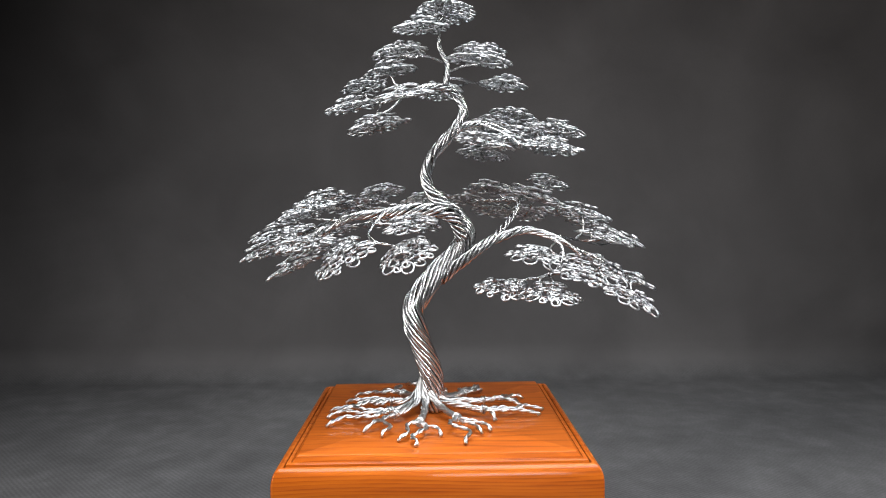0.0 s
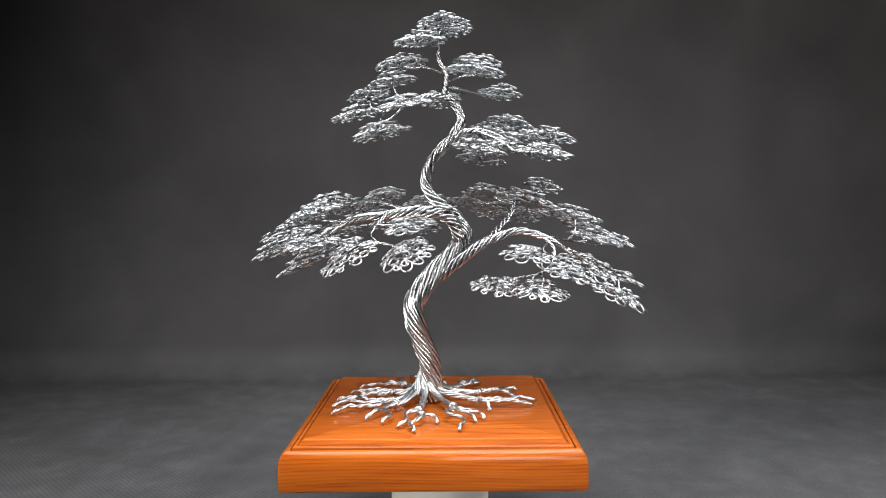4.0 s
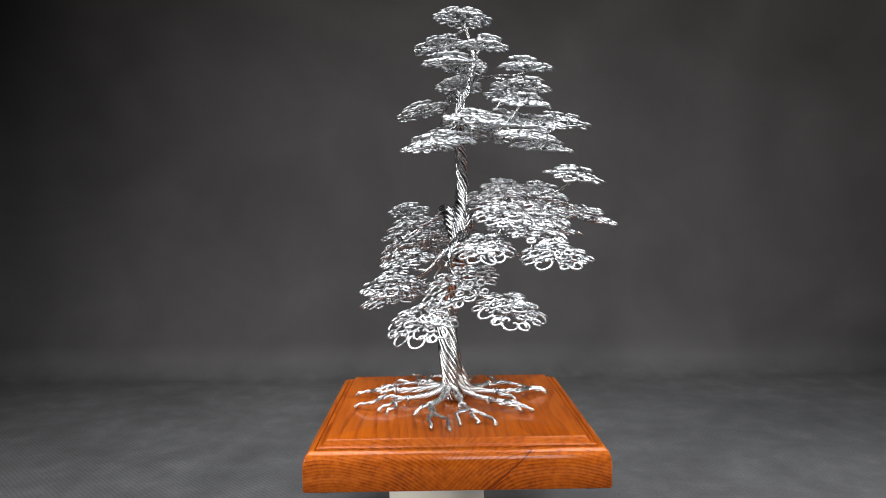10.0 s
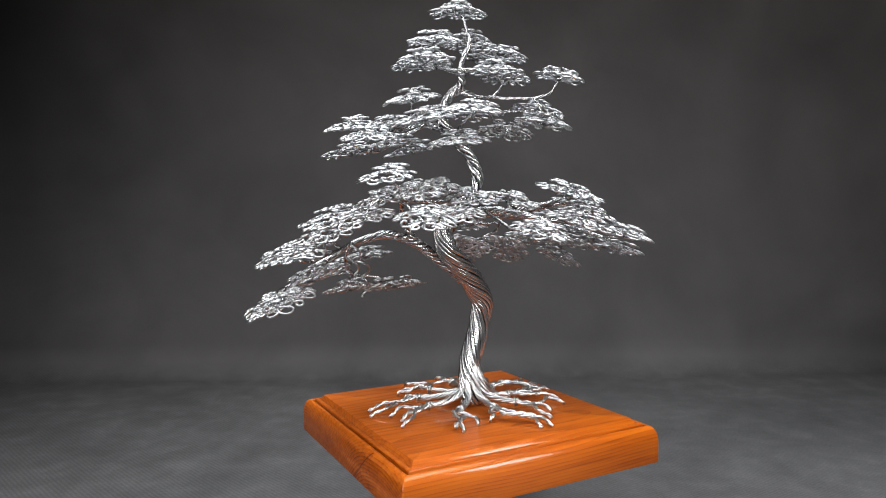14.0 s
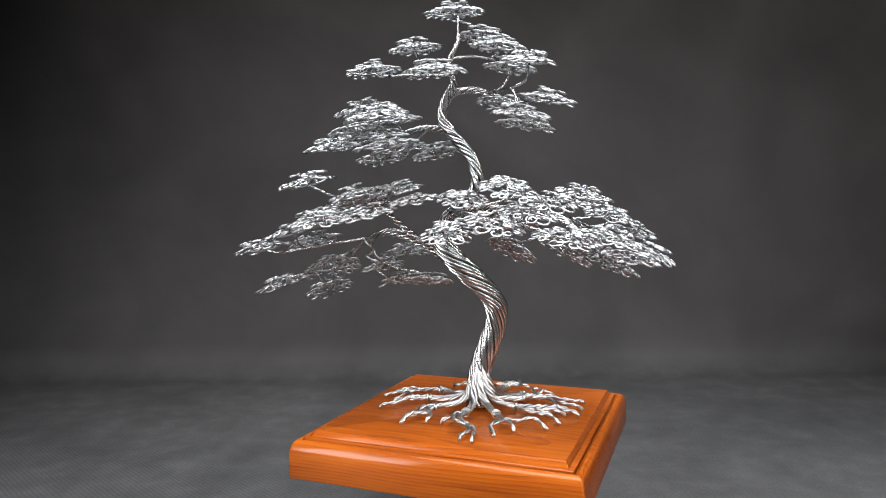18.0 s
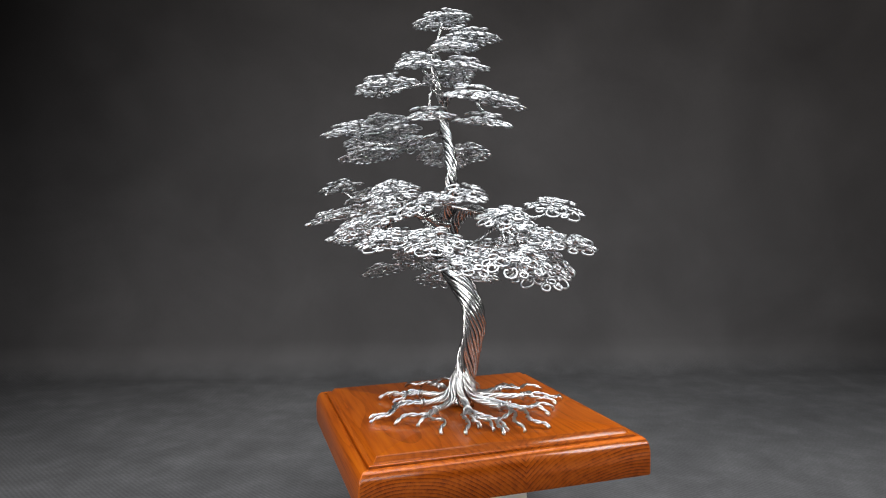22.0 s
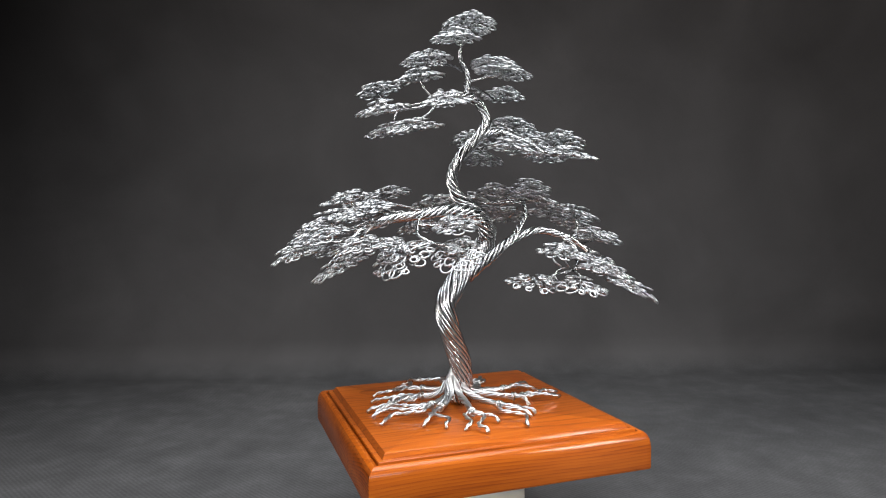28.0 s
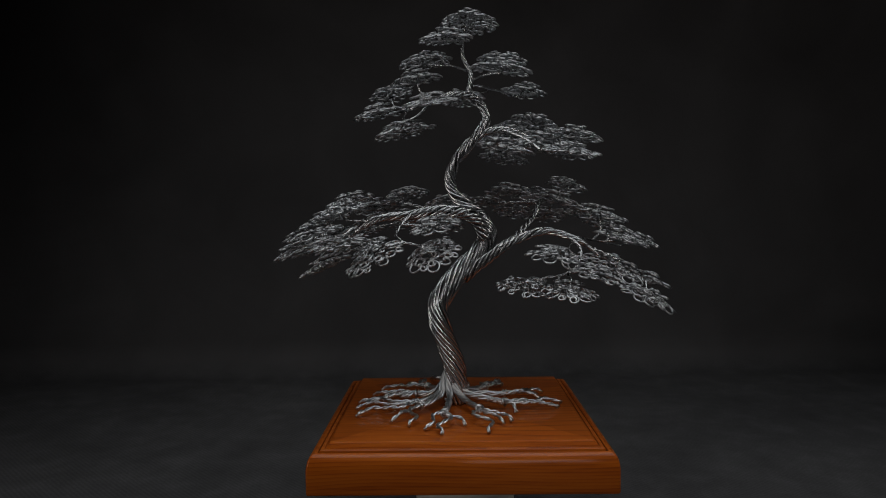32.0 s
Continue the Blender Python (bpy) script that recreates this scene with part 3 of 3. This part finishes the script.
pads(mid_right, MID, [(0.036, -0.018, 0.1985, 0.022, 0.019), (0.085, -0.015, 0.1955, 0.022, 0.018), (0.094, 0.011, 0.2105, 0.021, 0.017),
                      (0.095, 0.046, 0.2000, 0.022, 0.018), (0.066, 0.047, 0.2255, 0.022, 0.018), (0.046, 0.038, 0.2170, 0.020, 0.017),
                      (0.039, 0.080, 0.2155, 0.022, 0.018), (0.041, 0.065, 0.1975, 0.024, 0.020), (0.061, 0.000, 0.2010, 0.022, 0.016),
                      (0.070, 0.024, 0.2110, 0.021, 0.016), (0.064, 0.058, 0.2110, 0.024, 0.018)])

# upper branch towards -x
high_left = limb("short upper branch of twisted wire",
                 [(0.0205, 0.0065, 0.228), (0.0150, 0.0060, 0.2375), (0.005, 0.003, 0.241), (-0.0078, -0.001, 0.2395), (-0.022, -0.003, 0.2335), (-0.036, -0.003, 0.229)],
                 [0.0034, 0.0032, 0.0028, 0.0022, 0.0016], 5, 0.026, 0.00095,
                 [([(-0.010, -0.001, 0.2390), (-0.026, 0.016, 0.236), (-0.040, 0.034, 0.234)], [0.0018, 0.0015, 0.0012]),
                  ([(-0.020, -0.003, 0.2345), (-0.030, -0.006, 0.224), (-0.042, -0.010, 0.217)], [0.0017, 0.0014, 0.0011])])
pads(high_left, MID, [(-0.032, 0.008, 0.2545, 0.020, 0.018), (-0.060, 0.013, 0.2295, 0.022, 0.018), (-0.019, -0.022, 0.2325, 0.024, 0.018),
                      (-0.040, -0.003, 0.2145, 0.023, 0.020), (-0.055, 0.047, 0.2495, 0.019, 0.016), (-0.047, 0.037, 0.2165, 0.022, 0.018)])

# crown
crown = limb("thin crown branch of twisted wire",
             [(0.0085, 0.0170, 0.250), (0.020, 0.022, 0.250), (0.034, 0.034, 0.249), (0.046, 0.046, 0.247)], [0.0016, 0.0013, 0.0010], 3, 0.018, 0.00070,
             [([(0.0080, 0.018, 0.262), (-0.004, 0.008, 0.264), (-0.018, -0.002, 0.262)], [0.0013, 0.0012, 0.0010]),
              ([(0.0050, 0.0165, 0.278), (0.006, 0.014, 0.286), (0.007, 0.011, 0.294)], [0.0012, 0.0011, 0.0010]),
              ([(0.0085, 0.018, 0.253), (0.022, 0.006, 0.256), (0.034, -0.002, 0.256)], [0.0014, 0.0012, 0.0010])])
pads(crown, SMALL, [(0.0105, 0.0100, 0.2980, 0.023, 0.021), (-0.008, -0.008, 0.2820, 0.022, 0.018), (-0.024, 0.013, 0.2695, 0.021, 0.018), (0.037, 0.023, 0.2715, 0.020, 0.018),
                    (0.034, -0.002, 0.2600, 0.024, 0.019), (0.057, 0.051, 0.2515, 0.020, 0.018), (0.006, 0.055, 0.2475, 0.023, 0.018)])


# ---- the round stand under the plinth ----
def round_stand():
    ob = tagged(new("turntable_stand"), "round cream plastic turntable stand on the grey cloth", "stand")

    def turned_part(name, profile, label):
        seg, verts, faces = 64, [], []
        for r, z in profile:
            verts += [(STAND[0] + r * math.cos(2 * math.pi * k / seg), STAND[1] + r * math.sin(2 * math.pi * k / seg), z) for k in range(seg)]
        for i in range(len(profile) - 1):
            for k in range(seg):
                k2 = (k + 1) % seg
                faces.append((i * seg + k, (i + 1) * seg + k, (i + 1) * seg + k2, i * seg + k2))
        faces.append(tuple(range(seg)))
        faces.append(tuple(reversed(range((len(profile) - 1) * seg, len(profile) * seg))))
        p = mesh_object(name, verts, faces, CREAM, ob, True, label)
        p.data.set_sharp_from_angle(angle=radians(35))

    turned_part("disc", [(0.0372, -0.0312), (0.0385, -0.0317), (0.0390, -0.0328), (0.0390, -0.0420), (0.0384, -0.0428)], "cream turning disc")
    turned_part("base", [(0.0360, -0.0430), (0.0372, -0.0436), (0.0375, -0.0450), (0.0375, -0.1150), (0.0390, -0.1175), (0.0390, -0.1198)], "cream drum")
    return ob


STAND = (0.003, -0.014)
riser = round_stand()


def motions():
    # seconds, degrees turned clockwise, place of the plinth's middle
    turned = [
        (0, -1.0, -0.0073, 0.5356),
        (0.5, -1.0, -0.0073, 0.5356),
        (1, -1.0, -0.0073, 0.5356),
        (1.5, -1.0, -0.0073, 0.5356),
        (2, -1.0, -0.0073, 0.5356),
        (2.5, -1.0, -0.0073, 0.5356),
        (3, -1.0, -0.0073, 0.5356),
        (3.5, -1.0, -0.0073, 0.5356),
        (5.5, 21.1, -0.0050, 0.5305),
        (6, 31.7, -0.0032, 0.5334),
        (6.5, 39.1, -0.0033, 0.5345),
        (7, 39.8, -0.0034, 0.5334),
        (7.5, 45.1, -0.0029, 0.5349),
        (8, 53.5, -0.0013, 0.5339),
        (8.5, 61.4, 0.0005, 0.5344),
        (9, 72.8, 0.0044, 0.5374),
        (9.5, 83.2, 0.0058, 0.5371),
        (10, 89.3, 0.0067, 0.5361),
        (10.5, 98.9, 0.0080, 0.5339),
        (11, 102.8, 0.0092, 0.5317),
        (11.5, 108.0, 0.0107, 0.5303),
        (12, 121.5, 0.0122, 0.5290),
        (12.5, 132.5, 0.0147, 0.5267),
        (13, 136.6, 0.0154, 0.5265),
        (13.5, 147.3, 0.0175, 0.5254),
        (14, 152.3, 0.0172, 0.5241),
        (14.5, 162.9, 0.0185, 0.5192),
        (16.5, 188.2, 0.0230, 0.5189),
        (17, 190.6, 0.0231, 0.5178),
        (17.5, 200.3, 0.0236, 0.5157),
        (18, 201.5, 0.0234, 0.5163),
        (18.5, 214.6, 0.0228, 0.5105),
        (19, 222.1, 0.0225, 0.5078),
        (19.5, 233.2, 0.0212, 0.5061),
        (20, 240.8, 0.0200, 0.5053),
        (20.5, 243.7, 0.0198, 0.5074),
        (21, 250.1, 0.0184, 0.5095),
        (21.5, 252.7, 0.0179, 0.5093),
        (22, 253.0, 0.0187, 0.5092),
        (22.5, 255.1, 0.0186, 0.5089),
        (23, 256.3, 0.0181, 0.5074),
        (23.5, 265.9, 0.0185, 0.5082),
        (24, 278.3, 0.0196, 0.5057),
        (24.5, 282.2, 0.0200, 0.5059),
        (25, 298.2, 0.0208, 0.5063),
        (25.5, 298.1, 0.0202, 0.5057),
        (27.5, 334.8, 0.0238, 0.5127),
        (28, 341.7, 0.0226, 0.5144),
        (28.5, 347.2, 0.0216, 0.5135),
        (29, 352.3, 0.0203, 0.5128),
        (29.5, 356.2, 0.0194, 0.5122),
        (30, 359.5, 0.0189, 0.5117),
        (30.5, 361.2, 0.0184, 0.5117),
        (31, 361.2, 0.0184, 0.5117),
        (31.5, 361.2, 0.0184, 0.5117),
        (32, 361.2, 0.0184, 0.5117),
    ]
    walk(sculpture, [(t, pose(x, y, TOP, 0, 0, -a)) for t, a, x, y in turned])
    walk(riser, [(t, pose(x, y, TOP, 0, 0, -a)) for t, a, x, y in turned])


motions()
